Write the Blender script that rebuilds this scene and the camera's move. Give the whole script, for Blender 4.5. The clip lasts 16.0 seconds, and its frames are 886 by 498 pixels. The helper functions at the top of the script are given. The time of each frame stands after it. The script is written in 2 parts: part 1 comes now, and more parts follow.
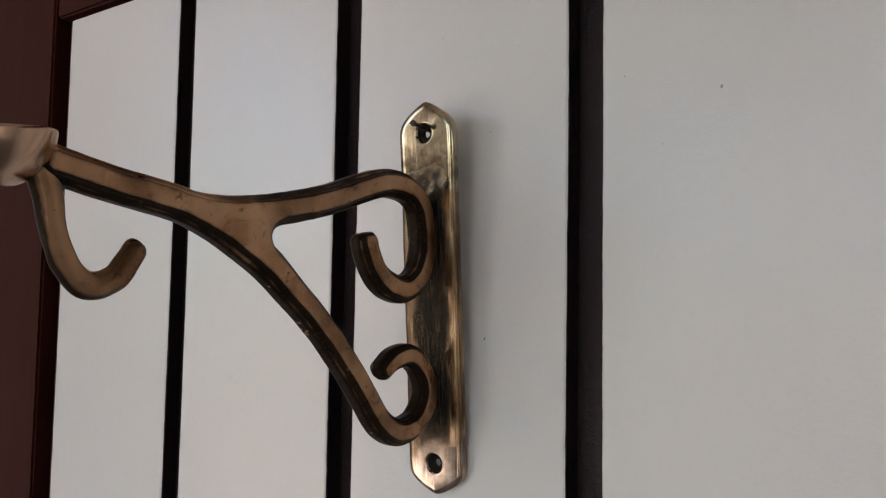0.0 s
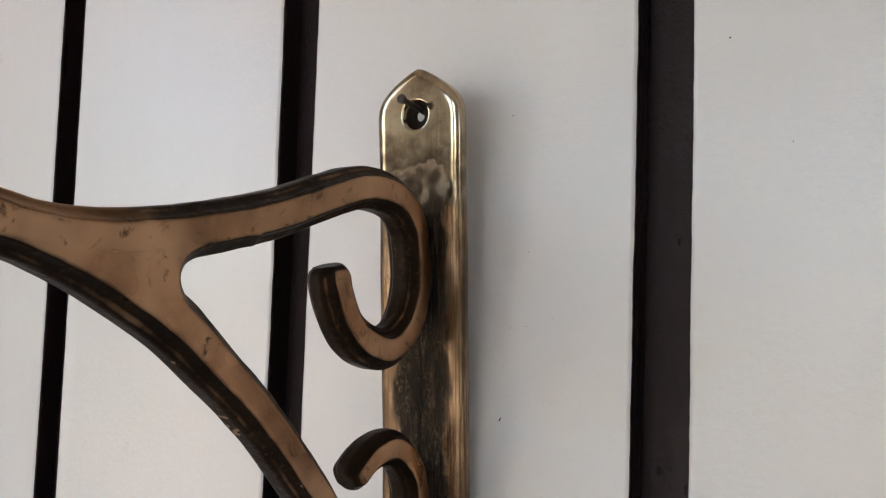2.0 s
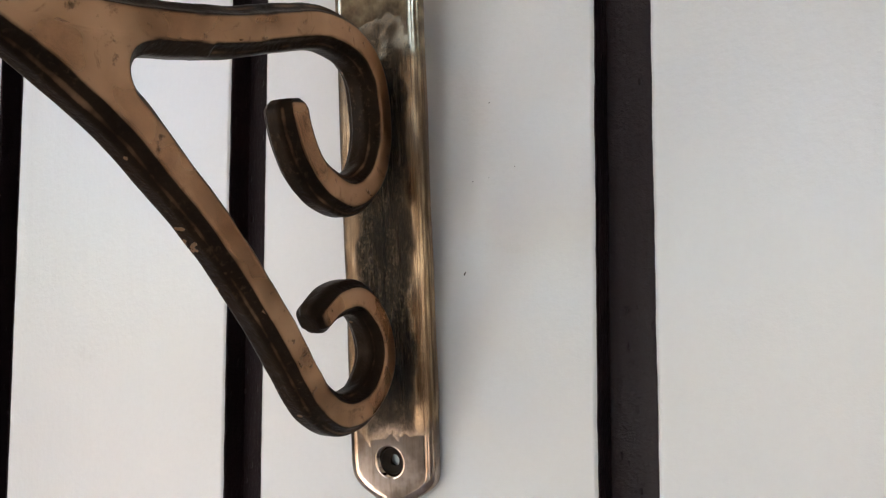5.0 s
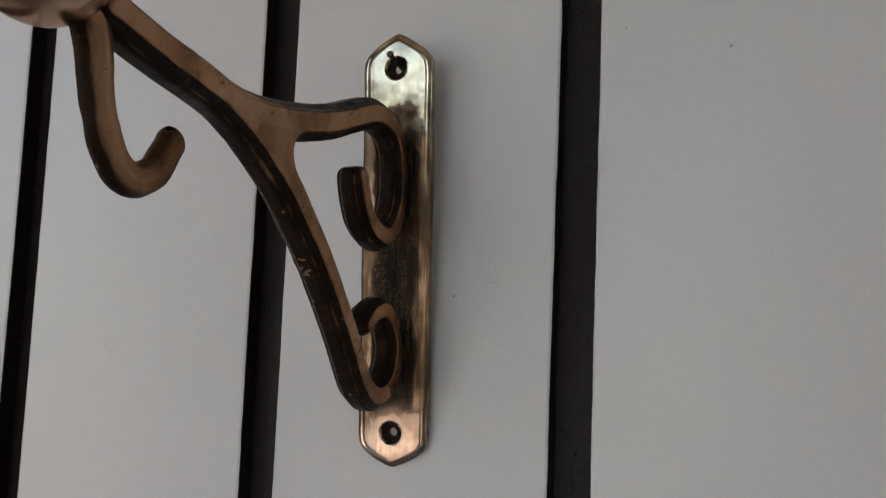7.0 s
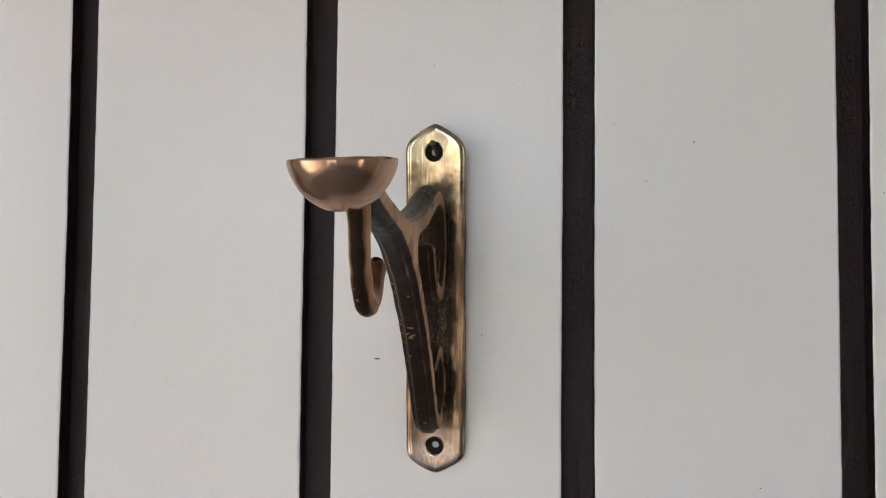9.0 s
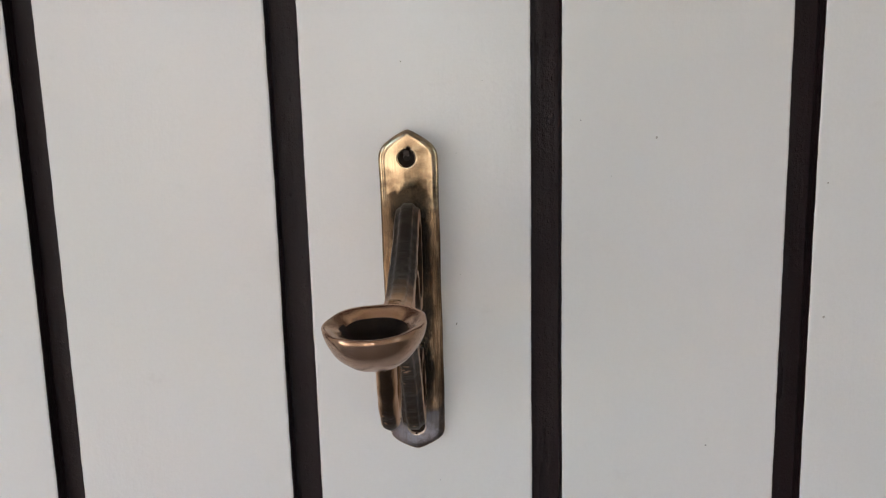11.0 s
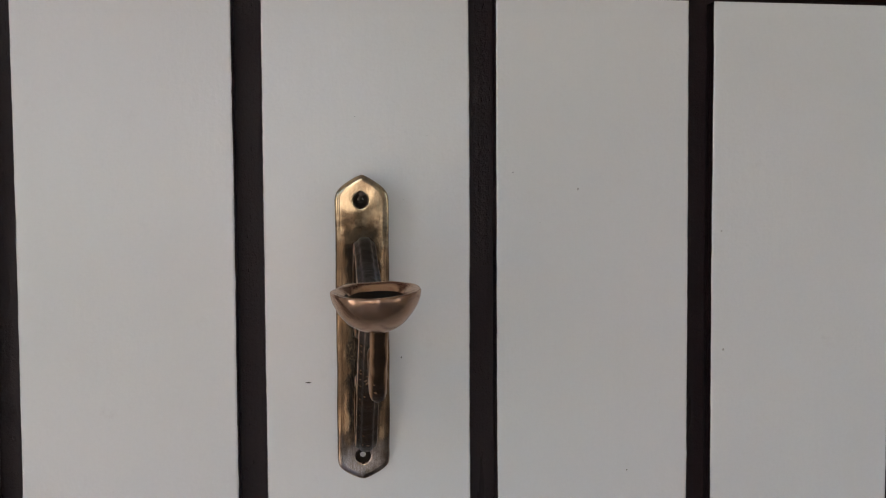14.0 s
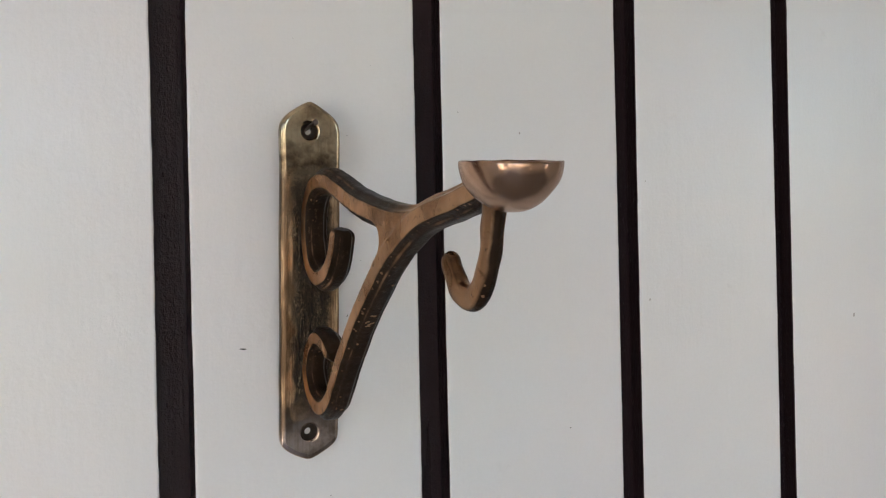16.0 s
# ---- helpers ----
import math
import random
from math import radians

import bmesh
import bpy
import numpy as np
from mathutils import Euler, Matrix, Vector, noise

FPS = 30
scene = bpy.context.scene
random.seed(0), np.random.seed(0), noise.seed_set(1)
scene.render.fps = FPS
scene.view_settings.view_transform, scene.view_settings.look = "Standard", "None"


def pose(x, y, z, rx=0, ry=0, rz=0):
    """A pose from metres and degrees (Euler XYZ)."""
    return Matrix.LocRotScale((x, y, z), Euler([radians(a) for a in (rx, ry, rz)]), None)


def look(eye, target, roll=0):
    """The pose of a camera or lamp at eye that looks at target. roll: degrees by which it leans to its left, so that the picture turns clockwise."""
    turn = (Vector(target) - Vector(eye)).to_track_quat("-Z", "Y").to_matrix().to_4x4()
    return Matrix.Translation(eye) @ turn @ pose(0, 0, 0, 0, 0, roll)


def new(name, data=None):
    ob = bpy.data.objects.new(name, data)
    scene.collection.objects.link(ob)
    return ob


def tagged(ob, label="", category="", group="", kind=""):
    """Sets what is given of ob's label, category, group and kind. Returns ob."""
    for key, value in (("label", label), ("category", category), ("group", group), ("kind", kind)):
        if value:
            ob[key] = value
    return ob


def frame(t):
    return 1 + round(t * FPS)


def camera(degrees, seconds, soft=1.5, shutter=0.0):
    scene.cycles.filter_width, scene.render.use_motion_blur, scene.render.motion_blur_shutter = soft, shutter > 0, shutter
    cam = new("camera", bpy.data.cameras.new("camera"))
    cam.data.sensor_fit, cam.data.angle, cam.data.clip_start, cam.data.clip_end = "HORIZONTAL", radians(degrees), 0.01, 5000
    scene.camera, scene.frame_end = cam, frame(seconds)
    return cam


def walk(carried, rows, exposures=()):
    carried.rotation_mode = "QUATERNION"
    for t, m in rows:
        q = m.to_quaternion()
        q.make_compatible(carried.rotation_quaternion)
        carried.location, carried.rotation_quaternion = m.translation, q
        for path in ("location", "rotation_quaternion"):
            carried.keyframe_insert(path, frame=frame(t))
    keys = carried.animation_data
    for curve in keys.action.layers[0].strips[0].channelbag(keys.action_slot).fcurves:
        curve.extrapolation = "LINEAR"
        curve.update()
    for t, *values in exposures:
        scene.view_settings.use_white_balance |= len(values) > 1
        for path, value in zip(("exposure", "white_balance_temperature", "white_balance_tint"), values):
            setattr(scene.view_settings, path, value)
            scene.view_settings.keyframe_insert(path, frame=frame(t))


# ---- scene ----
cam = camera(53.98, 16.0, 1.15)

# seconds, eye, target, roll
PATH = [
    (0, (0.2092, -0.2826, 1.4932), (0.0308, -0.0425, 1.5158), 0.89),
    (0.5, (0.1582, -0.2384, 1.4943), (-0.0150, 0.0056, 1.5159), 1.72),
    (1, (0.1406, -0.2106, 1.5041), (-0.0201, 0.0420, 1.5239), 1.89),
    (1.5, (0.1340, -0.2086, 1.5079), (-0.0250, 0.0449, 1.5296), 1.54),
    (2, (0.1287, -0.2066, 1.5123), (-0.0290, 0.0477, 1.5336), 1.78),
    (2.5, (0.1289, -0.1994, 1.5174), (-0.0278, 0.0555, 1.5393), 1.92),
    (3, (0.1245, -0.1906, 1.5200), (-0.0301, 0.0657, 1.5414), 2.39),
    (3.5, (0.1222, -0.1920, 1.5046), (-0.0319, 0.0647, 1.5239), 1.93),
    (4, (0.1225, -0.1902, 1.4917), (-0.0321, 0.0662, 1.5105), 1.00),
    (4.5, (0.1256, -0.1926, 1.4797), (-0.0272, 0.0651, 1.4955), 0.36),
    (4.7, (0.1267, -0.1948, 1.4737), (-0.0248, 0.0634, 1.4933), 0.20),
    (6.8, (0.1137, -0.2860, 1.4714), (0.0188, -0.0028, 1.4994), 1.95),
    (7, (0.1127, -0.2981, 1.4717), (0.0197, -0.0142, 1.4997), 2.30),
    (7.5, (0.1123, -0.3447, 1.4710), (0.0251, -0.0591, 1.4996), 1.88),
    (7.8, (0.0970, -0.3572, 1.4674), (0.0157, -0.0697, 1.4950), 1.75),
    (8, (0.0862, -0.3613, 1.4720), (0.0112, -0.0721, 1.4993), 1.68),
    (8.5, (0.0604, -0.3763, 1.4978), (0.0094, -0.0815, 1.5189), 1.25),
    (9, (0.0481, -0.3923, 1.5021), (0.0132, -0.0948, 1.5177), 0.50),
    (9.5, (0.0343, -0.4038, 1.5129), (0.0077, -0.1050, 1.5188), 0.10),
    (10, (0.0265, -0.3985, 1.5394), (0.0132, -0.0994, 1.5216), -0.31),
    (10.2, (0.0282, -0.3948, 1.5493), (0.0176, -0.0961, 1.5237), -0.61),
    (12.3, (-0.0060, -0.4265, 1.6474), (0.0120, -0.1403, 1.5593), -2.02),
    (12.5, (-0.0077, -0.4319, 1.6460), (0.0155, -0.1464, 1.5569), -2.09),
    (13, (-0.0150, -0.4574, 1.6139), (0.0162, -0.1669, 1.5459), -2.04),
    (13.5, (-0.0141, -0.4530, 1.5853), (0.0238, -0.1567, 1.5572), -0.76),
    (14, (-0.0161, -0.4444, 1.5596), (0.0227, -0.1472, 1.5463), -0.39),
    (14.5, (-0.0117, -0.4278, 1.5365), (0.0262, -0.1304, 1.5257), -0.68),
    (15, (-0.0442, -0.4117, 1.5178), (0.0145, -0.1176, 1.5130), -0.86),
    (15.5, (-0.0844, -0.3980, 1.5218), (0.0289, -0.1202, 1.5197), -1.36),
    (16, (-0.1192, -0.3696, 1.5137), (0.0170, -0.1023, 1.5134), -1.28),
]
walk(cam, [(t, look(e, g, r)) for t, e, g, r in PATH],
     [(0, 2.38, 6750, 15), (0.5, 2.18, 6750, 15), (1, 2.13, 6750, 15), (1.5, 2.68, 6750, 15), (2, 2.78, 6750, 15), (2.5, 2.78, 6750, 15), (3, 2.55, 6750, 15),
      (3.5, 2.80, 6750, 15), (4, 2.98, 6750, 15), (4.7, 3.03, 6720, 14), (6.8, 2.02, 6600, 14), (7, 2.02, 6600, 14), (7.5, 2.58, 6600, 13), (8, 2.73, 6600, 13),
      (8.5, 2.58, 6660, 14), (9, 2.75, 6660, 14), (10, 2.78, 6660, 14), (12.5, 2.56, 6650, 15), (13, 2.53, 6650, 15), (13.5, 2.29, 6650, 15), (14, 2.30, 6650, 15),
      (14.5, 2.38, 6650, 15), (15, 2.43, 6600, 13), (15.5, 2.83, 6600, 13), (16, 2.78, 6600, 13)])

# ---- light: an unseen porch, added to shape light from a sunlit yard behind the camera ----
world = bpy.data.worlds.new("sky")
scene.world = world
world.use_nodes = True
wn = world.node_tree
sky = wn.nodes.new("ShaderNodeTexSky")
sky.sky_type, sky.sun_disc = "NISHITA", False
sky.sun_elevation, sky.sun_rotation = radians(52), radians(-20)
wn.links.new(sky.outputs[0], wn.nodes["Background"].inputs[0])
wn.nodes["Background"].inputs[1].default_value = 0.15
sun = new("sun", bpy.data.lights.new("sun", "SUN"))
sun.data.energy, sun.data.angle, sun.data.color = 4.0, radians(0.5), (1.0, 0.95, 0.87)
sun.matrix_world = look((-1.2, 3.4, 5.0), (0, 0, 0))


# ---- materials ----
class Nodes:
    def __init__(self, name):
        self.m = bpy.data.materials.new(name)
        self.m.use_nodes = True
        self.t = self.m.node_tree
        self.b = self.t.nodes["Principled BSDF"]
        self.co = self.t.nodes.new("ShaderNodeTexCoord").outputs["Object"]

    def put(self, socket, value):
        if isinstance(value, bpy.types.NodeSocket):
            self.t.links.new(value, socket)
        elif isinstance(value, tuple) and len(value) == 3 and socket.type == "RGBA":
            socket.default_value = (*value, 1)
        else:
            socket.default_value = value

    def set(self, **k):
        for key, v in k.items():
            self.put(self.b.inputs[key.replace("_", " ")], v)
        return self

    def scaled(self, s):
        n = self.t.nodes.new("ShaderNodeMapping")
        self.put(n.inputs["Vector"], self.co)
        n.inputs["Scale"].default_value = s
        return n.outputs[0]

    def noise(self, scale, detail=4, rough=0.6, vec=None, twist=0.0):
        n = self.t.nodes.new("ShaderNodeTexNoise")
        self.put(n.inputs["Vector"], vec or self.co)
        n.inputs["Scale"].default_value, n.inputs["Detail"].default_value = scale, detail
        n.inputs["Roughness"].default_value, n.inputs["Distortion"].default_value = rough, twist
        return n.outputs["Fac"]

    def cells(self, scale, vec=None):
        n = self.t.nodes.new("ShaderNodeTexVoronoi")
        self.put(n.inputs["Vector"], vec or self.co)
        n.inputs["Scale"].default_value = scale
        return n.outputs["Distance"]

    def ramp(self, value, a, b, lo=0.0, hi=1.0):
        n = self.t.nodes.new("ShaderNodeMapRange")
        n.interpolation_type = "SMOOTHSTEP"
        self.put(n.inputs["Value"], value)
        for i, v in zip((1, 2, 3, 4), (a, b, lo, hi)):
            n.inputs[i].default_value = v
        return n.outputs[0]

    def math(self, op, a, b=0.0):
        n = self.t.nodes.new("ShaderNodeMath")
        n.operation = op
        self.put(n.inputs[0], a)
        self.put(n.inputs[1], b)
        return n.outputs[0]

    def mix(self, fac, a, b):
        n = self.t.nodes.new("ShaderNodeMix")
        n.data_type = "RGBA"
        self.put(n.inputs["Factor"], fac)
        self.put(n.inputs["A"], a)
        self.put(n.inputs["B"], b)
        return n.outputs["Result"]

    def split(self, vec):
        n = self.t.nodes.new("ShaderNodeSeparateXYZ")
        self.put(n.inputs[0], vec)
        return n.outputs

    def bump(self, height, distance, strength=1.0, onto=None):
        n = self.t.nodes.new("ShaderNodeBump")
        self.put(n.inputs["Height"], height)
        n.inputs["Distance"].default_value, n.inputs["Strength"].default_value = distance, strength
        if onto:
            self.put(n.inputs["Normal"], onto)
        return n.outputs[0]

    def side(self):
        """How squarely a surface faces along x: the flats that were polished."""
        n = self.t.nodes.new("ShaderNodeNewGeometry")
        return self.math("ABSOLUTE", self.split(n.outputs["Normal"])[0])

    def random(self):
        return self.t.nodes.new("ShaderNodeObjectInfo").outputs["Random"]


def white_paint():
    n = Nodes("white_enamel_paint")
    streak = n.noise(60, 5, 0.6, n.scaled((1, 1, 0.06)))
    grain = n.noise(520, 4, 0.65)
    peel = n.noise(160, 4, 0.55, n.scaled((1, 1, 0.45)))
    tint = n.noise(4.5, 1, 0.4)
    base = n.mix(n.ramp(tint, 0.15, 0.85), (0.725, 0.752, 0.735), (0.805, 0.765, 0.760))
    base = n.mix(n.ramp(streak, 0.45, 0.95, 0.0, 0.14), base, (0.67, 0.665, 0.655))
    cloud = n.noise(22, 8, 0.68, n.scaled((1, 1, 0.4)))
    base = n.mix(n.ramp(cloud, 0.0, 1.0, 0.0, 0.20), base, (0.66, 0.66, 0.655))
    base = n.mix(n.ramp(grain, 0.35, 0.75, 0.0, 0.13), base, (0.62, 0.61, 0.60))
    smudge = n.ramp(n.noise(34, 6, 0.72), 0.60, 0.80, 0.0, 0.30)
    base = n.mix(smudge, base, (0.50, 0.475, 0.455))
    base = n.mix(n.math("MULTIPLY", n.random(), 0.3), base, (0.73, 0.70, 0.69))
    h = n.math("ADD", n.math("MULTIPLY", streak, 0.45), n.math("MULTIPLY", peel, n.ramp(n.noise(9, 2, 0.5), 0.0, 1.0, 0.15, 0.50)))
    n.set(Base_Color=base, Roughness=n.ramp(n.noise(14, 2, 0.5), 0.0, 1.0, 0.17, 0.26), Normal=n.bump(grain, 0.00022, 0.55, n.bump(h, 0.0008, 0.6)))
    n.set(Specular_IOR_Level=0.5)
    return n.m


def brown_paint():
    n = Nodes("dark_brown_paint")
    streak = n.noise(90, 5, 0.65, n.scaled((1, 1, 0.08)))
    grain = n.noise(420, 4, 0.7)
    base = n.mix(streak, (0.011, 0.0050, 0.0062), (0.024, 0.0120, 0.0135))
    base = n.mix(n.ramp(grain, 0.64, 0.76, 0, 0.2), base, (0.08, 0.065, 0.06))
    pits = n.ramp(n.cells(260, n.scaled((1, 1, 0.5))), 0.08, 0.16, -0.8, 0)
    n.set(Base_Color=base, Roughness=n.ramp(streak, 0.3, 0.75, 0.26, 0.46), Normal=n.bump(n.math("ADD", n.math("ADD", grain, n.math("MULTIPLY", streak, 1.4)), pits), 0.0009, 0.6))
    n.set(Specular_IOR_Level=0.22)
    return n.m


def maroon_paint():
    n = Nodes("maroon_varnished_wood")
    streak = n.noise(70, 6, 0.65, n.scaled((1, 1, 0.05)))
    base = n.mix(streak, (0.030, 0.006, 0.004), (0.060, 0.013, 0.008))
    n.set(Base_Color=base, Roughness=0.6, Specular_IOR_Level=0.08, Normal=n.bump(streak, 0.0006, 0.5))
    return n.m


def rod_bronze(name, low, high):
    """Cast bronze with a black patina, rubbed bright on the two flat sides."""
    n = Nodes(name)
    cast = n.noise(700, 4, 0.65)
    wear = n.noise(110, 3, 0.55)
    rub = n.noise(55, 2, 0.5)
    face = n.math("ADD", n.side(), n.math("MULTIPLY", n.math("SUBTRACT", wear, 0.5), 0.26))
    worn = n.ramp(face, low, high)
    geo = n.t.nodes.new("ShaderNodeNewGeometry")
    point = geo.outputs["Pointiness"]
    ridge = n.math("MULTIPLY", n.ramp(point, 0.530, 0.570, 0.0, 0.62), n.math("MULTIPLY", n.ramp(rub, 0.30, 0.52), n.ramp(n.side(), 0.40, 0.70, 1.0, 0.04)))
    worn = n.math("MAXIMUM", worn, ridge)
    out = n.math("MULTIPLY", n.split(n.co)[1], -1.0)
    top = n.math("MULTIPLY", n.ramp(n.split(geo.outputs["Normal"])[2], 0.25, 0.75), n.ramp(n.math("ADD", out, n.math("MULTIPLY", wear, 0.02)), 0.100, 0.128, 0.0, 0.9))
    worn = n.math("MAXIMUM", worn, top)
    worn = n.math("MULTIPLY", worn, n.ramp(point, 0.42, 0.49))
    pits = n.ramp(n.noise(330, 3, 0.6), 0.62, 0.76)
    worn = n.math("MULTIPLY", worn, n.math("SUBTRACT", 1.0, n.math("MULTIPLY", pits, 0.7)))
    stain = n.noise(48, 2, 0.5)
    bronze = n.mix(n.ramp(rub, 0.25, 0.75), (0.32, 0.165, 0.088), (0.54, 0.325, 0.190))
    bronze = n.mix(n.ramp(stain, 0.45, 0.75, 0.0, 0.7), bronze, (0.13, 0.063, 0.031))
    grime = n.noise(130, 5, 0.65, None, 1.2)
    bronze = n.mix(n.ramp(grime, 0.56, 0.74, 0.0, 0.65), bronze, (0.075, 0.038, 0.020))
    black = n.mix(wear, (0.008, 0.0052, 0.004), (0.034, 0.020, 0.012))
    black = n.mix(n.math("MULTIPLY", n.ramp(cast, 0.54, 0.70, 0.0, 0.3), n.ramp(stain, 0.42, 0.60)), black, (0.14, 0.092, 0.055))
    n.set(Base_Color=n.mix(worn, black, bronze), Metallic=n.ramp(worn, 0, 1, 0.0, 0.95), Specular_IOR_Level=0.07, Specular_Tint=(1.0, 0.84, 0.70, 1.0))
    grit = n.math("MULTIPLY", n.math("ADD", cast, wear), n.ramp(worn, 0, 1, 1.0, 0.16))
    n.set(Roughness=n.math("ADD", n.ramp(worn, 0, 1, 0.27, 0.20), n.math("MULTIPLY", rub, 0.16)))
    n.set(Normal=n.bump(grit, 0.00045, 0.55, n.bump(rub, 0.0020, 0.4)))
    return n.m


def plate_brass():
    """Brass, filed bright along its rim and at both ends, sooty between the scrolls."""
    n = Nodes("filed_brass")
    x, y, z = n.split(n.co)
    wob = n.noise(105, 4, 0.6)
    cast = n.noise(1300, 5, 0.75, n.scaled((1, 1, 0.7)))
    patch = n.noise(120, 4, 0.65, n.scaled((1.6, 1, 0.35)))
    file = n.noise(1500, 3, 0.6, n.scaled((1.0, 1.0, 0.035)))
    skew = n.t.nodes.new("ShaderNodeMapping")
    n.put(skew.inputs["Vector"], n.co)
    skew.inputs["Rotation"].default_value = (0, radians(38), 0)
    skew.inputs["Scale"].default_value = (1, 1, 0.06)
    hatch = n.noise(900, 3, 0.6, skew.outputs[0])
    w = n.math("MULTIPLY", n.math("SUBTRACT", wob, 0.5), 0.032)
    up = n.math("ABSOLUTE", n.math("ADD", n.math("SUBTRACT", z, 0.0715), w))
    ends = n.ramp(up, 0.041, 0.055)
    rim = n.ramp(n.math("ADD", n.math("ABSOLUTE", x), n.math("MULTIPLY", w, 0.30)), 0.0066, 0.0094)
    reflected_hue = n.ramp(n.math("ADD", z, n.math("MULTIPLY", w, 2.0)), 0.02, 0.13)
    brass = n.mix(reflected_hue, n.mix(wob, (0.58, 0.44, 0.355), (0.70, 0.58, 0.50)), n.mix(wob, (0.48, 0.375, 0.245), (0.62, 0.52, 0.365)))
    brass = n.mix(n.math("MULTIPLY", n.ramp(file, 0.45, 0.66), 0.22), brass, (0.40, 0.27, 0.14))
    brass = n.mix(n.math("MULTIPLY", n.ramp(hatch, 0.56, 0.66), 0.25), brass, (0.30, 0.20, 0.11))
    brass = n.mix(n.ramp(n.noise(80, 4, 0.6), 0.40, 0.68, 0, 0.85), brass, (0.20, 0.135, 0.088))
    brass = n.mix(n.ramp(n.math("ADD", up, n.math("MULTIPLY", w, 0.6)), 0.047, 0.068, 0.93, 0.0), brass, (0.055, 0.036, 0.023))
    copper = n.mix(n.ramp(file, 0.43, 0.57), (0.50, 0.350, 0.215), (0.19, 0.118, 0.068))
    copper = n.mix(n.ramp(n.noise(70, 3, 0.6, n.scaled((1, 1, 0.4))), 0.44, 0.62, 0, 0.85), copper, (0.075, 0.048, 0.030))
    painted_glints = n.math("MULTIPLY", n.ramp(cast, 0.46, 0.66), n.ramp(patch, 0.38, 0.62))
    soot = n.mix(painted_glints, n.mix(patch, (0.012, 0.008, 0.0055), (0.050, 0.034, 0.021)), (0.24, 0.175, 0.11))
    seam = n.math("ADD", n.math("ABSOLUTE", n.math("ADD", n.math("SUBTRACT", x, 0.0004), n.math("MULTIPLY", w, 0.16))), n.math("MULTIPLY", n.ramp(patch, 0.4, 0.6), 0.0002))
    soot = n.mix(n.ramp(seam, 0.0002, 0.0006, 0.9, 0.0), soot, (0.005, 0.004, 0.003))
    base = n.mix(n.math("MULTIPLY", rim, 0.92), soot, copper)
    bright = n.math("MAXIMUM", ends, n.math("MULTIPLY", rim, 0.85))
    n.set(Base_Color=n.mix(ends, base, brass), Metallic=n.ramp(bright, 0, 1, 0.75, 1.0))
    n.set(Roughness=n.math("ADD", n.math("ADD", n.ramp(bright, 0, 1, 0.24, 0.16), n.ramp(ends, 0, 1, 0.0, -0.06)), n.math("MULTIPLY", hatch, 0.06)))
    fine = n.bump(n.math("ADD", file, n.math("MULTIPLY", hatch, 0.7)), 0.00005, 0.30)
    rough = n.math("MULTIPLY", n.math("SUBTRACT", cast, 0.5), n.math("SUBTRACT", 1.0, bright))
    n.set(Normal=n.bump(rough, 0.0010, 0.85, n.bump(n.noise(60, 1, 0.5), 0.0012, 0.30, fine)))
    return n.m


def cup_bronze():
    n = Nodes("polished_bronze")
    x, y, z = n.split(n.co)
    dent = n.noise(75, 1, 0.4)
    tone = n.noise(90, 2, 0.5)
    line = n.noise(1300, 2, 0.5, n.scaled((0.15, 0.15, 1)))
    base = n.mix(n.ramp(tone, 0.3, 0.72), (0.42, 0.255, 0.165), (0.60, 0.40, 0.285))
    base = n.mix(n.ramp(n.noise(60, 2, 0.5), 0.45, 0.80, 0, 0.6), base, (0.25, 0.14, 0.085))
    n.set(Base_Color=base, Metallic=1.0, Roughness=n.math("ADD", n.ramp(dent, 0.2, 0.8, 0.22, 0.24), n.math("MULTIPLY", n.ramp(tone, 0.4, 0.7), 0.03)))
    n.set(Normal=n.bump(line, 0.00005, 0.5, n.bump(dent, 0.0030, 0.50)))
    return n.m


def plain(name, a, b, scale, rough, bump=0.002, gloss=0.5):
    n = Nodes(name)
    f = n.noise(scale, 6, 0.65)
    n.set(Base_Color=n.mix(f, a, b), Roughness=rough, Specular_IOR_Level=gloss, Normal=n.bump(n.noise(scale * 9, 4, 0.6), bump, 0.4))
    return n.m


WHITE, BROWN, MAROON = white_paint(), brown_paint(), maroon_paint()
BRONZE, BRASS, CUP = rod_bronze("patinated_bronze", 0.79, 1.0), plate_brass(), cup_bronze()
HOOK_BRONZE = rod_bronze("handled_bronze", 0.45, 1.12)
DARK_BRONZE = plain("near_black_bronze", (0.008, 0.006, 0.005), (0.035, 0.024, 0.016), 300, 0.6, 0.0004, 0.12)
IRON = plain("rusty_iron", (0.035, 0.022, 0.018), (0.10, 0.07, 0.055), 500, 0.5, 0.0003)
PLASTER = plain("plaster", (0.66, 0.64, 0.60), (0.74, 0.72, 0.68), 5, 0.85)
STONE = plain("floor_stone", (0.27, 0.235, 0.205), (0.37, 0.33, 0.295), 4, 0.4)
EARTH = plain("dry_earth", (0.30, 0.24, 0.17), (0.42, 0.35, 0.26), 1.5, 0.95, 0.02)
DIRT_AND_SHADE = plain("dirt_and_hole_shade", (0.03, 0.025, 0.02), (0.07, 0.06, 0.05), 900, 0.8, 0.0002)
CHIP = plain("greyed_paint_chip", (0.36, 0.34, 0.31), (0.5, 0.48, 0.45), 700, 0.7, 0.0002)


# ---- building helpers ----
def mesh_of(name, bm, mats):
    me = bpy.data.meshes.new(name)
    bm.normal_update()
    bm.to_mesh(me)
    bm.free()
    for m in mats if isinstance(mats, (list, tuple)) else [mats]:
        me.materials.append(m)
    return me


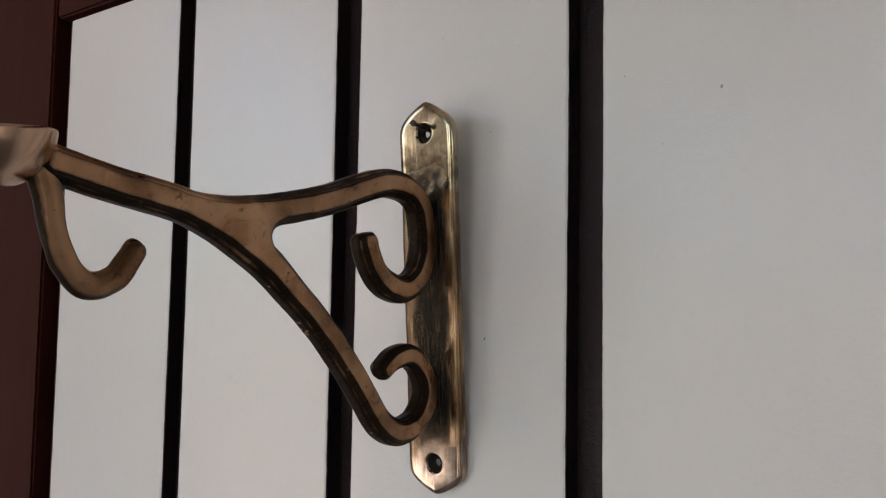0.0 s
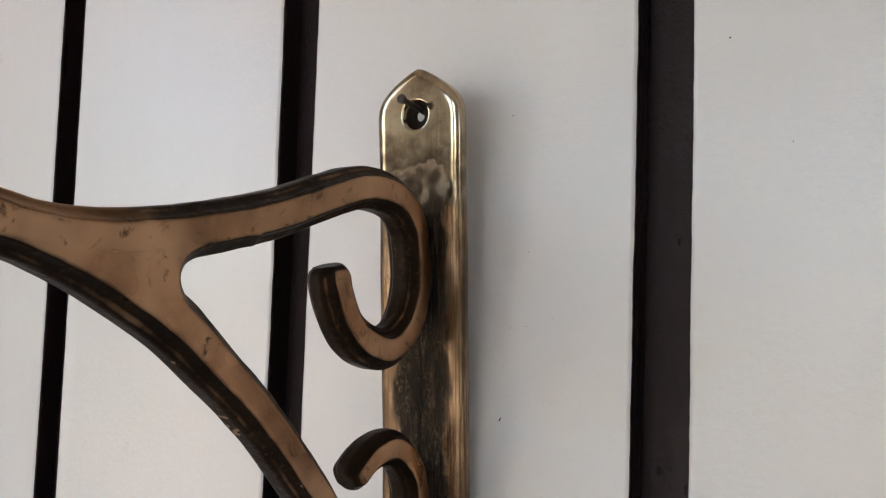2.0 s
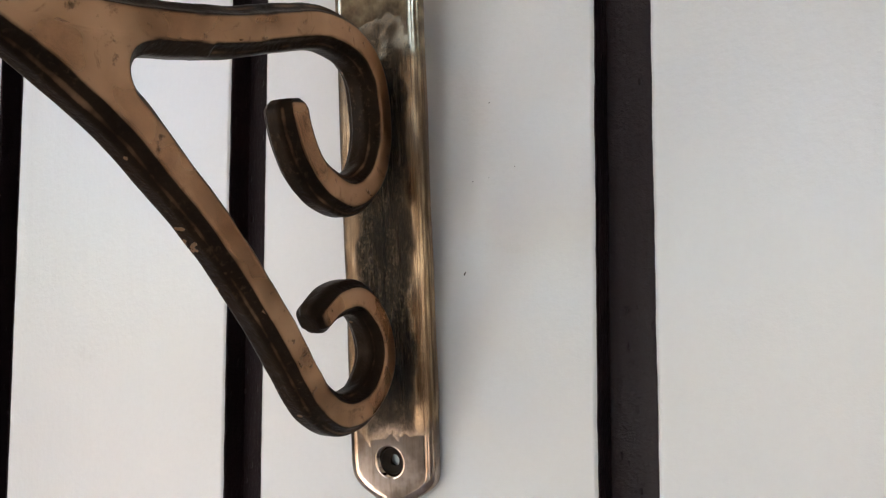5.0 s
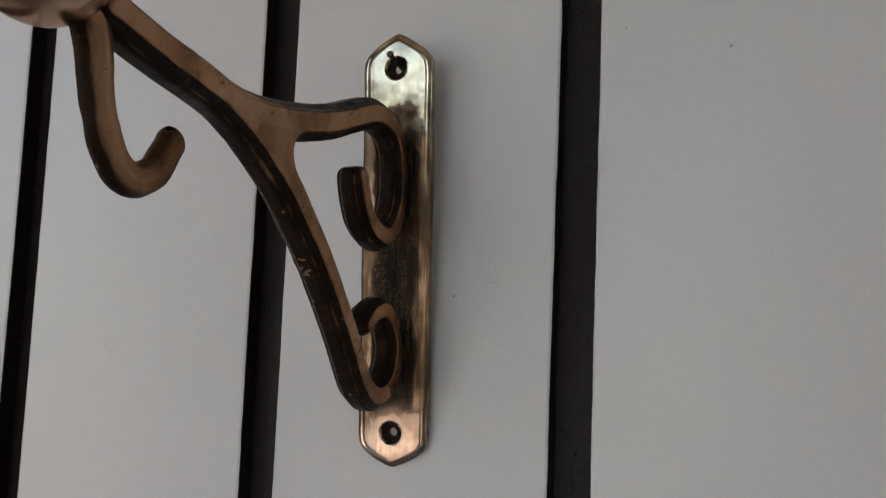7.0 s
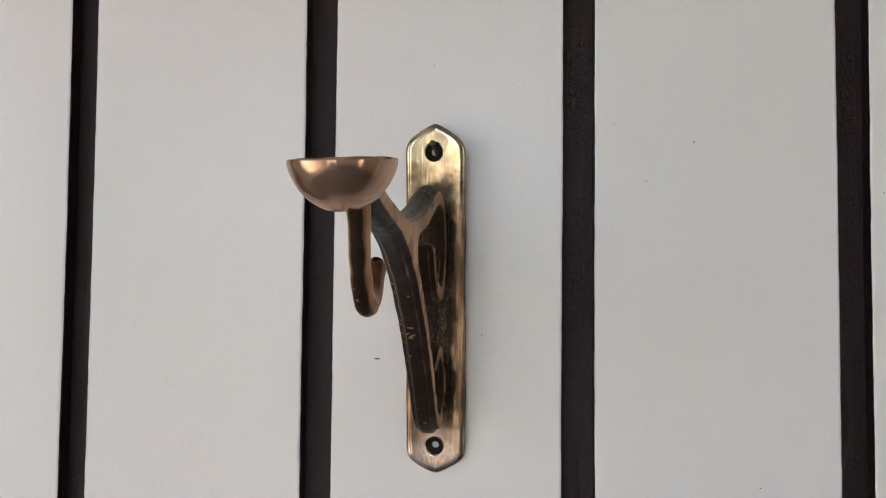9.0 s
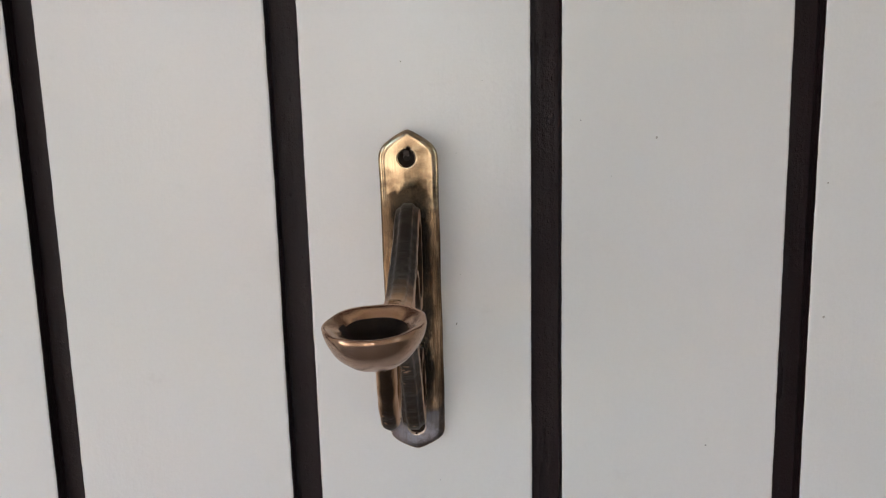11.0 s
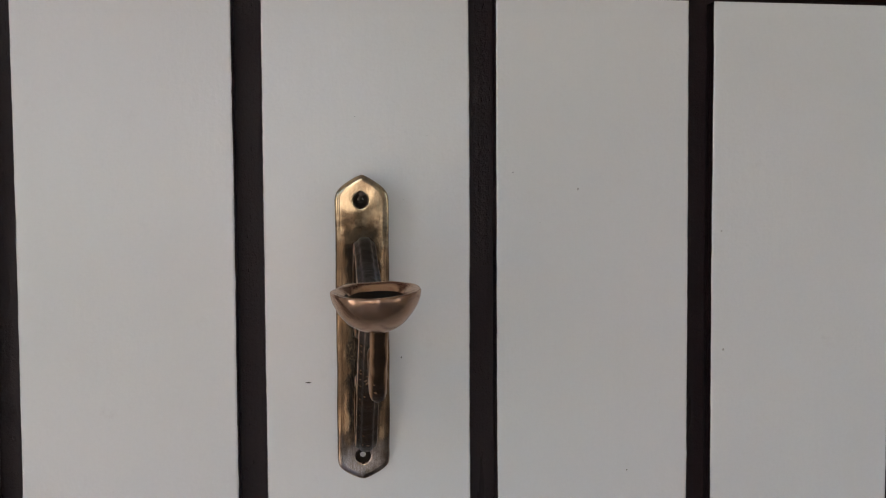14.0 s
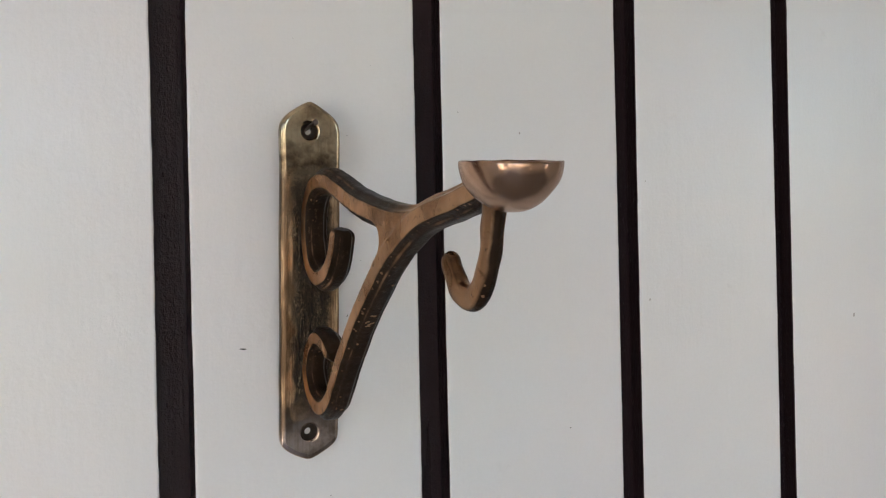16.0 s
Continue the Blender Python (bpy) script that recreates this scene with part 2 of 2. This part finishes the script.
def part(name, bm, mats, parent=None, label="", smooth=False):
    ob = new(name, mesh_of(name, bm, mats))
    if parent:
        ob.parent = parent
    if smooth:
        for p in ob.data.polygons:
            p.use_smooth = True
    return tagged(ob, label)


def block(bm, lo, hi, mat=0):
    vs = [bm.verts.new((x, y, z)) for x in (lo[0], hi[0]) for y in (lo[1], hi[1]) for z in (lo[2], hi[2])]
    for q in ((0, 1, 3, 2), (4, 6, 7, 5), (0, 4, 5, 1), (2, 3, 7, 6), (0, 2, 6, 4), (1, 5, 7, 3)):
        bm.faces.new([vs[i] for i in q]).material_index = mat


def blocks(name, boxes, mat, label, category):
    bm = bmesh.new()
    for lo, hi in boxes:
        block(bm, lo, hi)
    return tagged(part(name, bm, mat), label, category, kind="structure")


def spline(points, step):
    """Evenly spaced points along a smooth curve through the given ones."""
    p = [Vector(a) for a in points]
    p = [p[0] * 2 - p[1]] + p + [p[-1] * 2 - p[-2]]
    dense = []
    for i in range(1, len(p) - 2):
        for k in range(24):
            t = k / 24
            dense.append(0.5 * ((2 * p[i]) + (p[i + 1] - p[i - 1]) * t + (2 * p[i - 1] - 5 * p[i] + 4 * p[i + 1] - p[i + 2]) * t * t
                                + (3 * p[i] - p[i - 1] - 3 * p[i + 1] + p[i + 2]) * t ** 3))
    dense.append(p[-2])
    run = [0.0]
    for a, b in zip(dense, dense[1:]):
        run.append(run[-1] + (b - a).length)
    count = max(4, round(run[-1] / step))
    out, j = [], 0
    for i in range(count + 1):
        s = run[-1] * i / count
        while j < len(run) - 2 and run[j + 1] < s:
            j += 1
        out.append(dense[j].lerp(dense[j + 1], (s - run[j]) / max(run[j + 1] - run[j], 1e-9)))
    return out


def section(hx, hw, round_off=0.16):
    """A fluted octagon with eased corners: x across, w in the plane of the arm."""
    cx, cw = hx * 0.40, hw * 0.50
    corner = [Vector(c) for c in ((hx, -cw), (hx, cw), (cx, hw), (-cx, hw), (-hx, cw), (-hx, -cw), (-cx, -hw), (cx, -hw))]
    out = []
    for i, c in enumerate(corner):
        a, b = corner[i - 1], corner[(i + 1) % 8]
        out += [c.lerp(a, round_off), c.lerp(b, round_off)]
        if i % 2:
            out.append((c + b) / 2 * 0.92)
    return out


def rod(bm, points, hx, hw, xs, rough=0.00018, round_off=0.10):
    """A cast rod along points (out, up) in mm. hx, hw, xs: functions of 0..1 along it, in mm."""
    path = spline([(a / 1000, b / 1000) for a, b in points], 0.0011)
    rings, last = [], len(path) - 1
    for i, p in enumerate(path):
        d = (path[min(i + 1, last)] - path[max(i - 1, 0)]).normalized()
        side = Vector((-d.y, d.x))
        t = i / last
        k = (0.66, 0.88, 0.98)[min(i, last - i)] if min(i, last - i) < 3 else 1.0
        ring = []
        for sx, sw in section(hx(t) / 1000 * k, hw(t) / 1000 * k, round_off):
            q = p + side * sw
            v = Vector((xs(t) / 1000 + sx, -q.x, q.y))
            v += noise.noise_vector(v * 170) * rough
            ring.append(bm.verts.new(v))
        rings.append(ring)
    for a, b in zip(rings, rings[1:]):
        for j in range(len(a)):
            bm.faces.new((a[j], a[(j + 1) % len(a)], b[(j + 1) % len(a)], b[j]))
    bm.faces.new(list(reversed(rings[0])))
    bm.faces.new(rings[-1])


def welded(bm, voxel, passes):
    """Melts overlapping closed shapes into one skin, as the casting has it, and returns it as a bmesh."""
    bmesh.ops.recalc_face_normals(bm, faces=bm.faces)
    raw = bpy.data.meshes.new("raw")
    bm.to_mesh(raw)
    bm.free()
    ob = new("raw", raw)
    mod = ob.modifiers.new("weld", "REMESH")
    mod.mode, mod.voxel_size = "VOXEL", voxel
    soft = ob.modifiers.new("soften", "SMOOTH")
    soft.factor, soft.iterations = 0.5, passes
    done = bpy.data.meshes.new_from_object(ob.evaluated_get(bpy.context.evaluated_depsgraph_get()))
    bpy.data.objects.remove(ob)
    out = bmesh.new()
    out.from_mesh(done)
    return out


def lathe(bm, profile, centre, turns=56, wob=0.0):
    """Turns a profile of (radius, height) about z."""
    rings = []
    for r, h in profile:
        ring = []
        for i in range(turns):
            a = 2 * math.pi * i / turns
            k = 1 + wob * (0.6 * math.cos(a - 0.1) ** 3 + 0.4 * math.sin(2 * a + 0.7))
            ring.append(bm.verts.new((centre[0] + r * k * math.cos(a), centre[1] + r * k * math.sin(a), centre[2] + h)))
        rings.append(ring)
    for a, b in zip(rings, rings[1:]):
        for j in range(turns):
            bm.faces.new((a[j], a[(j + 1) % turns], b[(j + 1) % turns], b[j]))
    bm.faces.new(list(reversed(rings[0])))
    bm.faces.new(rings[-1])


# ---- the porch: unseen, its walls and openings added to shape light and reflections ----
Z0 = 1.5                    # middle of the bracket's plate
TOP = Z0 + 0.1695           # upper end of the planks
GROOVE = 0.0085             # depth of the grooves
X_LEFT, X_RIGHT, FOOT = -0.3030, 0.7790, 0.32

blocks("floor", [((-1.6, -2.6, -0.12), (2.6, 0.25, 0.0))], STONE, "unseen pale stone floor, added to bounce light upward", "floor")
blocks("ceiling", [((-1.6, -2.6, 2.7), (2.6, 0.25, 2.85))], PLASTER, "unseen plain ceiling, added to close the porch", "ceiling")
blocks("unseen_wall_west", [((-1.6, -2.6, 0.0), (-1.4, 0.25, 0.35)), ((-1.6, -2.6, 2.35), (-1.4, 0.25, 2.7)), ((-1.6, -2.6, 0.35), (-1.4, -1.70, 2.35)),
                     ((-1.6, -0.95, 0.35), (-1.4, 0.25, 2.35))], PLASTER, "unseen side wall, added with an opening for light from the left", "wall")
blocks("unseen_wall_east", [((2.4, -2.6, 0.0), (2.6, 0.25, 0.35)), ((2.4, -2.6, 2.35), (2.6, 0.25, 2.7)), ((2.4, -2.6, 0.35), (2.6, -2.2, 2.35)),
                     ((2.4, -1.65, 0.35), (2.6, 0.25, 2.35))], PLASTER, "unseen side wall, added with an opening for light from the right", "wall")
blocks("unseen_wall_south", [((-1.4, -2.6, 2.2), (2.4, -2.4, 2.7)), ((-1.4, -2.6, 0.0), (-1.15, -2.4, 2.2)), ((-0.70, -2.6, 0.0), (-0.32, -2.4, 2.2)), ((0.10, -2.6, 0.0), (2.4, -2.4, 2.2))], PLASTER, "unseen front wall, added with two openings to shape the light", "wall")
blocks("wall_north", [((-1.4, 0.002, 0.0), (X_LEFT - 0.31, 0.25, 2.7)), ((X_RIGHT + 0.11, 0.002, 0.0), (2.4, 0.25, 2.7)),
                      ((X_LEFT - 0.31, 0.002, TOP + 0.17), (X_RIGHT + 0.11, 0.25, 2.7)), ((X_LEFT - 0.31, 0.002, 0.0), (X_RIGHT + 0.11, 0.25, FOOT - 0.10)),
                      ((X_LEFT - 0.31, 0.045, FOOT - 0.10), (X_RIGHT + 0.11, 0.25, TOP + 0.17))], PLASTER, "unseen plastered wall, added round the planked panel", "wall")
bm = bmesh.new()
bmesh.ops.create_grid(bm, x_segments=40, y_segments=40, size=400)
tagged(part("ground", bm, EARTH), "unseen earth ground, added to bounce sunlight into the porch", "ground", kind="structure").location.z = -0.13

# ---- the planked panel ----
panel = tagged(new("panelling"), "white vertical planks with dark brown grooves in maroon frame", "panelling", kind="structure")
bm = bmesh.new()
block(bm, (X_LEFT, GROOVE, FOOT), (X_RIGHT, 0.030, TOP + 0.004))
part("backing_board", bm, BROWN, panel, "dark brown glossy painted groove floor")
for name, lo, hi in (("frame_stile", (X_LEFT - 0.30, -0.002, FOOT - 0.09), (X_LEFT - 0.0015, 0.044, TOP + 0.16)),
                     ("frame_stile", (X_RIGHT + 0.0015, -0.002, FOOT - 0.09), (X_RIGHT + 0.09, 0.044, TOP + 0.16)),
                     ("frame_rail", (X_LEFT, -0.001, TOP + 0.004), (X_RIGHT, 0.044, TOP + 0.16)),
                     ("frame_rail", (X_LEFT, -0.001, FOOT - 0.09), (X_RIGHT, 0.044, FOOT - 0.002))):
    bm = bmesh.new()
    block(bm, lo, hi)
    bmesh.ops.bevel(bm, geom=bm.edges[:], offset=0.0015, segments=2, affect="EDGES")
    part(name, bm, MAROON, panel, "maroon varnished wooden frame")


def plank(left, right, seed):
    """One board: rounded painted front, brown sides, edges a little uneven from the brush."""
    zs = [FOOT] + [FOOT + (1.24 - FOOT) * i / 24 for i in range(1, 24)]
    n = round((TOP - 1.24) / 0.0022)
    zs += [1.24 + (TOP - 1.24) * i / n for i in range(n + 1)]
    bm, rows = bmesh.new(), []
    for z in zs:
        a = 0.00016 * noise.noise((seed, 3.1, z * 55)) + 0.00014 * noise.noise((seed, 8.7, z * 240)) + 0.0006 * noise.noise((seed, 1.3, z * 6))
        b = 0.00016 * noise.noise((seed, 5.9, z * 55)) + 0.00014 * noise.noise((seed, 2.2, z * 240)) + 0.0006 * noise.noise((seed, 7.3, z * 6))
        for k, e in ((5.5, 0.0011), (9.1, 0.0011)):
            s = noise.noise((seed, k, z * 90))
            if s > 0.55:
                a, b = (a + e * (s - 0.55), b) if k < 6 else (a, b - e * (s - 0.55))
        lo, hi = left + a, right + b
        rows.append([bm.verts.new(v) for v in ((lo - 0.0002, GROOVE + 0.002, z), (lo, 0.0014, z), (lo + 0.0004, 0.0004, z), (lo + 0.0014, 0, z),
                                               (hi - 0.0014, 0, z), (hi - 0.0004, 0.0004, z), (hi, 0.0014, z), (hi + 0.0002, GROOVE + 0.002, z))])
    for r, s in zip(rows, rows[1:]):
        for j in range(7):
            f = bm.faces.new((r[j], r[j + 1], s[j + 1], s[j]))
            f.material_index = 1 if j in (0, 1, 5, 6) else 0
            f.smooth = j in (1, 2, 4, 5)
    bm.faces.new(rows[0])
    bm.faces.new(list(reversed(rows[-1])))
    return part("plank", bm, [WHITE, BROWN], panel)


EDGES = [(-0.2879, -0.1799), (-0.1674, -0.0627), (-0.0488, 0.0560), (0.0698, 0.1744), (0.1875, 0.2910), (0.3037, 0.4080), (0.4210, 0.5260),
         (0.5390, 0.6440), (0.6570, 0.7660)]
planks = [plank(a, b, 11.3 * (i + 1)) for i, (a, b) in enumerate(EDGES)]


def mark(x, z, w, h, turn=0.0, mat=None):
    """A fleck of dirt, a nick in the paint or the hole's painted shade, as a thin uneven crumb on its plank."""
    bm = bmesh.new()
    ring = []
    for i in range(9):
        a = 2 * math.pi * i / 9
        k = 1 + 0.35 * noise.noise((x * 900, z * 900, i * 1.7))
        ring.append(bm.verts.new((w * k * math.cos(a), 0.0002, h * k * math.sin(a))))
    tip = bm.verts.new((0, -0.00012, 0))
    for i in range(9):
        bm.faces.new((ring[i], ring[(i + 1) % 9], tip))
    owner = min(range(len(EDGES)), key=lambda i: abs(sum(EDGES[i]) / 2 - x))
    ob = part("mark", bm, mat or DIRT_AND_SHADE, planks[owner])
    ob.matrix_basis = pose(x, -0.0001, Z0 + z, 0, turn, 0)


mark(-0.0004, 0.0620, 0.0052, 0.0050)
mark(-0.0276, -0.0275, 0.0021, 0.00050, 3)
mark(0.0199, -0.0159, 0.0003, 0.0009, 25)
for x, z, s in ((0.1405, -0.0801, 0.9), (0.0788, 0.0790, 0.6), (-0.0026, 0.1074, 0.5), (0.0216, 0.0655, 0.45), (0.0103, -0.0955, 0.6), (0.0272, 0.0287, 0.35),
                (0.0223, 0.0083, 0.35), (0.0270, 0.0089, 0.3), (0.0344, 0.0112, 0.3), (0.034, 0.098, 0.35), (0.0930, 0.0530, 0.35), (0.0644, 0.0729, 0.3)):
    mark(x, z, 0.0006 * s, 0.0005 * s)
for x, z, s in ((0.1930, 0.0475, 0.45), (0.1135, 0.0703, 0.6), (0.1946, -0.0166, 0.7), (0.3575, -0.0338, 1.3)):
    mark(x, z, 0.0011 * s, 0.0016 * s, 12, CHIP)

# ---- the bracket: it hangs on a nail and leans out a little at the top ----
LEAN = 4.45
bracket = tagged(new("curtain_bracket"), "cast bronze scroll bracket with cup and hook, leaning on planks", "bracket")
bracket.matrix_basis = pose(0, 0, Z0 - 0.076, LEAN, 0, 0)


def back_plate():
    """A long plate with pointed ends, filed bevels and two countersunk holes."""
    half, tall, low = 0.0132, 0.1540, -0.0012
    arch = [(0.0, 0.0), (0.07, 0.22), (0.16, 0.7), (0.26, 1.35), (0.36, 2.1), (0.46, 2.9), (0.56, 3.75), (0.66, 4.7), (0.75, 5.65), (0.83, 6.7), (0.89, 7.7), (0.94, 8.9), (0.975, 10.2), (1.0, 12.6)]
    foot = [(0.0, 0.0), (0.07, 0.15), (0.16, 0.5), (0.26, 1.05), (0.36, 1.65), (0.46, 2.35), (0.56, 3.1), (0.66, 3.9), (0.75, 4.75), (0.83, 5.6), (0.90, 6.6), (0.95, 7.7), (0.98, 9.0), (1.0, 11.5)]
    up = [(half * x, tall - d / 1000) for x, d in arch]
    side = [(half, tall - 0.0126 - (tall - low - 0.0241) * i / 40) for i in range(1, 40)]
    down = [(half * x, low + d / 1000) for x, d in reversed(foot)]
    right = up + side + down
    outline = right + [(-x, z) for x, z in reversed(right[1:-1])]

    def loop(inset, y, bm):
        vs, n = [], len(outline)
        for i, (x, z) in enumerate(outline):
            a, b = Vector(outline[i - 1]), Vector(outline[(i + 1) % n])
            d = (b - a).normalized()
            nrm = Vector((d.y, -d.x))
            v = Vector((x, z)) + nrm * inset
            w = noise.noise((x * 60, y * 10, z * 45)) * 0.00035
            vs.append(bm.verts.new((v.x + w, y, v.y + w)))
        return vs

    bm = bmesh.new()
    rims = [loop(k, y, bm) for k, y in ((0.0, 0.0), (-0.0001, -0.0012), (0.0, -0.0025), (0.00022, -0.0029), (0.0007, -0.0032), (0.0013, -0.00345), (0.0021, -0.00358), (0.0030, -0.0036), (0.0033, -0.0036))]
    for a, b in zip(rims, rims[1:]):
        for j in range(len(a)):
            bm.faces.new((a[j], a[(j + 1) % len(a)], b[(j + 1) % len(a)], b[j]))
    edges = [bm.edges.get((rims[-1][j], rims[-1][(j + 1) % len(outline)])) for j in range(len(outline))]
    back = [bm.edges.get((rims[0][j], rims[0][(j + 1) % len(outline)])) for j in range(len(outline))]
    for hx, hz in ((-0.0006, 0.1415), (-0.0004, 0.0109)):
        rings = []
        for r, y in ((0.0047, -0.0036), (0.0043, -0.0036), (0.0040, -0.0034), (0.0035, -0.0026), (0.0033, -0.0021), (0.0016, -0.0012), (0.0015, 0.0)):
            rings.append([bm.verts.new((hx + r * math.cos(i * math.pi / 16), y, hz + r * math.sin(i * math.pi / 16))) for i in range(32)])
        for a, b in zip(rings, rings[1:]):
            for j in range(32):
                bm.faces.new((a[j], a[(j + 1) % 32], b[(j + 1) % 32], b[j]))
        edges += [bm.edges.get((rings[0][j], rings[0][(j + 1) % 32])) for j in range(32)]
        back += [bm.edges.get((rings[-1][j], rings[-1][(j + 1) % 32])) for j in range(32)]
    bmesh.ops.triangle_fill(bm, use_beauty=True, edges=edges, normal=(0, -1, 0))
    bmesh.ops.triangle_fill(bm, use_beauty=True, edges=back, normal=(0, 1, 0))
    bmesh.ops.recalc_face_normals(bm, faces=bm.faces)
    for f in bm.faces:
        c = f.calc_center_median()
        if -0.0025 < c.y < -0.0001 and min((c - Vector((-0.0006, c.y, 0.1415))).length, (c - Vector((-0.0004, c.y, 0.0109))).length) < 0.0036:
            f.material_index = 1
    ob = part("back_plate", bm, [BRASS, DARK_BRONZE], bracket, "brass plate filed bright at rim and ends", smooth=True)
    ob.data.set_sharp_from_angle(angle=radians(40))


back_plate()
STRUT = [(36.0, 50.2), (28.0, 54.8), (18.8, 55.0), (11.8, 49.1), (9.0, 41.0), (11.4, 34.3), (18.0, 28.8), (27.8, 27.7), (36.0, 32.2), (41.6, 39.2),
         (50.6, 51.9), (65.6, 70.0), (79.3, 83.4), (89.1, 92.3), (100.8, 100.3), (113.0, 106.6), (122.8, 110.0), (131.7, 112.0), (141.6, 114.1),
         (152.4, 116.9), (162.0, 119.5)]
SCROLL = [(41.9, 101.6), (40.6, 95.0), (36.8, 87.6), (30.4, 82.5), (21.6, 80.5), (12.8, 84.7), (8.2, 93.1), (7.4, 102.9), (9.6, 111.8), (15.2, 117.5),
          (23.6, 120.0), (32.7, 119.9), (44.0, 117.3), (60.5, 112.8), (74.8, 110.2), (88.8, 108.3), (101.9, 107.3), (114.0, 108.2), (124.0, 110.4)]
HOOK = [(160.8, 118.7), (159.2, 109.2), (157.9, 100.1), (155.1, 92.8), (151.4, 88.3), (147.0, 87.1), (141.0, 89.0), (136.6, 93.9), (133.6, 98.4)]


def bulge(t, at, wide, high):
    return high * math.exp(-((t - at) / wide) ** 2)


def web(bm):
    """The fillet of metal that fills the fork between the two arms."""
    arc = spline([(68.0, 105.9), (76.0, 105.0), (82.0, 104.0), (86.0, 102.6), (87.4, 100.2), (86.4, 97.0), (82.4, 92.6), (75.0, 85.6)], 1.0)
    inner = spline([(68.0, 109.5), (84.0, 108.6), (95.0, 107.0), (103.0, 104.5), (99.0, 99.6), (92.0, 94.0), (79.0, 82.5)], 1.0)
    inner = [inner[round(i * (len(inner) - 1) / (len(arc) - 1))] for i in range(len(arc))]
    rings = []

    def row(points, x):
        return [bm.verts.new((x / 1000, -q.x / 1000, q.y / 1000)) for q in points]

    rings.append(row(inner, 4.8))
    for x, inset in ((4.9, 2.4), (2.4, 0.0), (-2.4, 0.0), (-4.9, 2.4)):
        ring = []
        for i, p in enumerate(arc):
            d = (arc[min(i + 1, len(arc) - 1)] - arc[max(i - 1, 0)]).normalized()
            ring.append(p + Vector((-d.y, d.x)) * inset)
        rings.append(row(ring, x))
    rings.append(row(inner, -4.8))
    for a, b in zip(rings, rings[1:] + rings[:1]):
        for j in range(len(arc) - 1):
            bm.faces.new((a[j], a[j + 1], b[j + 1], b[j]))
    bm.faces.new([r[0] for r in rings])
    bm.faces.new([r[-1] for r in reversed(rings)])


def casting():
    bm = bmesh.new()
    rod(bm, STRUT, lambda t: 4.4 + 0.6 * min(1, t * 5) - 0.5 * max(0, t - 0.7),
        lambda t: 4.1 + 1.1 * min(1, t * 5) + bulge(t, 0.70, 0.09, 0.7) - 1.6 * max(0, t - 0.72), lambda t: 0.0 - 1.2 * max(0, t - 0.6))
    rod(bm, SCROLL, lambda t: 4.4 + 0.6 * min(1, t * 6) - 3.0 * max(0, t - 0.88), lambda t: 5.3 - 6.0 * max(0, t - 0.88), lambda t: 0.1)
    web(bm)
    whole = welded(bm, 0.00036, 2)
    pieces = (("upper_scroll", "upper scroll, black patina rubbed bronze on flats", lambda n, u: n < 0.084 and u > 0.060 + 0.45 * n),
              ("lower_scroll", "lower scroll strut, black patina rubbed bronze on flats", lambda n, u: n < 0.084 and u <= 0.060 + 0.45 * n),
              ("arm", "forked bronze arm that carries the cup", lambda n, u: n >= 0.084))
    for name, label, inside in pieces:
        bm = whole.copy()
        gone = []
        for f in bm.faces:
            c = f.calc_center_median()
            if not inside(-c.y, c.z):
                gone.append(f)
        bmesh.ops.delete(bm, geom=gone, context="FACES")
        part(name, bm, BRONZE, bracket, label, smooth=True)
    whole.free()
    bm = bmesh.new()
    rod(bm, HOOK, lambda t: 3.0 - 0.2 * t + 1.6 * math.exp(-t * 14), lambda t: 3.5 + 2.6 * math.exp(-t * 13) + bulge(t, 0.66, 0.2, 0.3), lambda t: -0.8, 0.0004, 0.36)
    part("hook", welded(bm, 0.0004, 3), HOOK_BRONZE, bracket, "blunt bronze hook below the cup", smooth=True)


casting()


def cup():
    bm = bmesh.new()
    outer = []
    for i in range(1, 17):
        a = math.pi / 2 * i / 16
        outer.append((0.0137 * math.sin(a) ** 1.06, -0.0130 * math.cos(a) ** 1.10))
    rim = [(0.01335, 0.00025), (0.0124, 0.0002), (0.0108, -0.0005), (0.0094, -0.0012), (0.0086, -0.0020)]
    inner = [(0.0080, -0.0036), (0.0068, -0.0058), (0.0045, -0.0074), (0.0015, -0.0080)]
    lathe(bm, outer + rim + inner, (0, 0, 0), 64, 0.035)
    for v in bm.verts:
        v.co += noise.noise_vector(v.co * 110) * 0.00038 + noise.noise_vector(v.co * 200) * 0.00020
    for f in bm.faces:
        c = f.calc_center_median()
        if math.hypot(c.x, c.y) < 0.0088 and c.z > -0.0082 and f.normal.z > -0.2 and c.z > -0.0135 * math.sqrt(max(0, 1 - (math.hypot(c.x, c.y) / 0.0136) ** 2)) + 0.002:
            f.material_index = 1
    bmesh.ops.recalc_face_normals(bm, faces=bm.faces)
    ob = part("cup", bm, [CUP, DARK_BRONZE], bracket, "small polished bronze cup with thick rim", smooth=True)
    ob.matrix_basis = pose(-0.0027, -0.1708, 0.1250, 1.5, -2, 0)


cup()


def nail():
    bm = bmesh.new()
    prof = [(0.0005, -0.020), (0.00085, -0.019), (0.00080, 0.0), (0.00080, 0.0195), (0.00125, 0.0203), (0.0013, 0.0210), (0.0009, 0.0214)]
    lathe(bm, prof, (0, 0, 0), 14)
    for v in bm.verts:
        v.co.x += 0.0002 * math.sin(v.co.z * 260)
    bmesh.ops.recalc_face_normals(bm, faces=bm.faces)
    ob = tagged(part("nail", bm, IRON, None, "", smooth=True), "thin rusty iron nail through the upper hole", "nail")
    ob.matrix_world = look((-0.0006, -0.0008, Z0 + 0.0654), (-0.0010, 0.0190, Z0 + 0.0633))


nail()
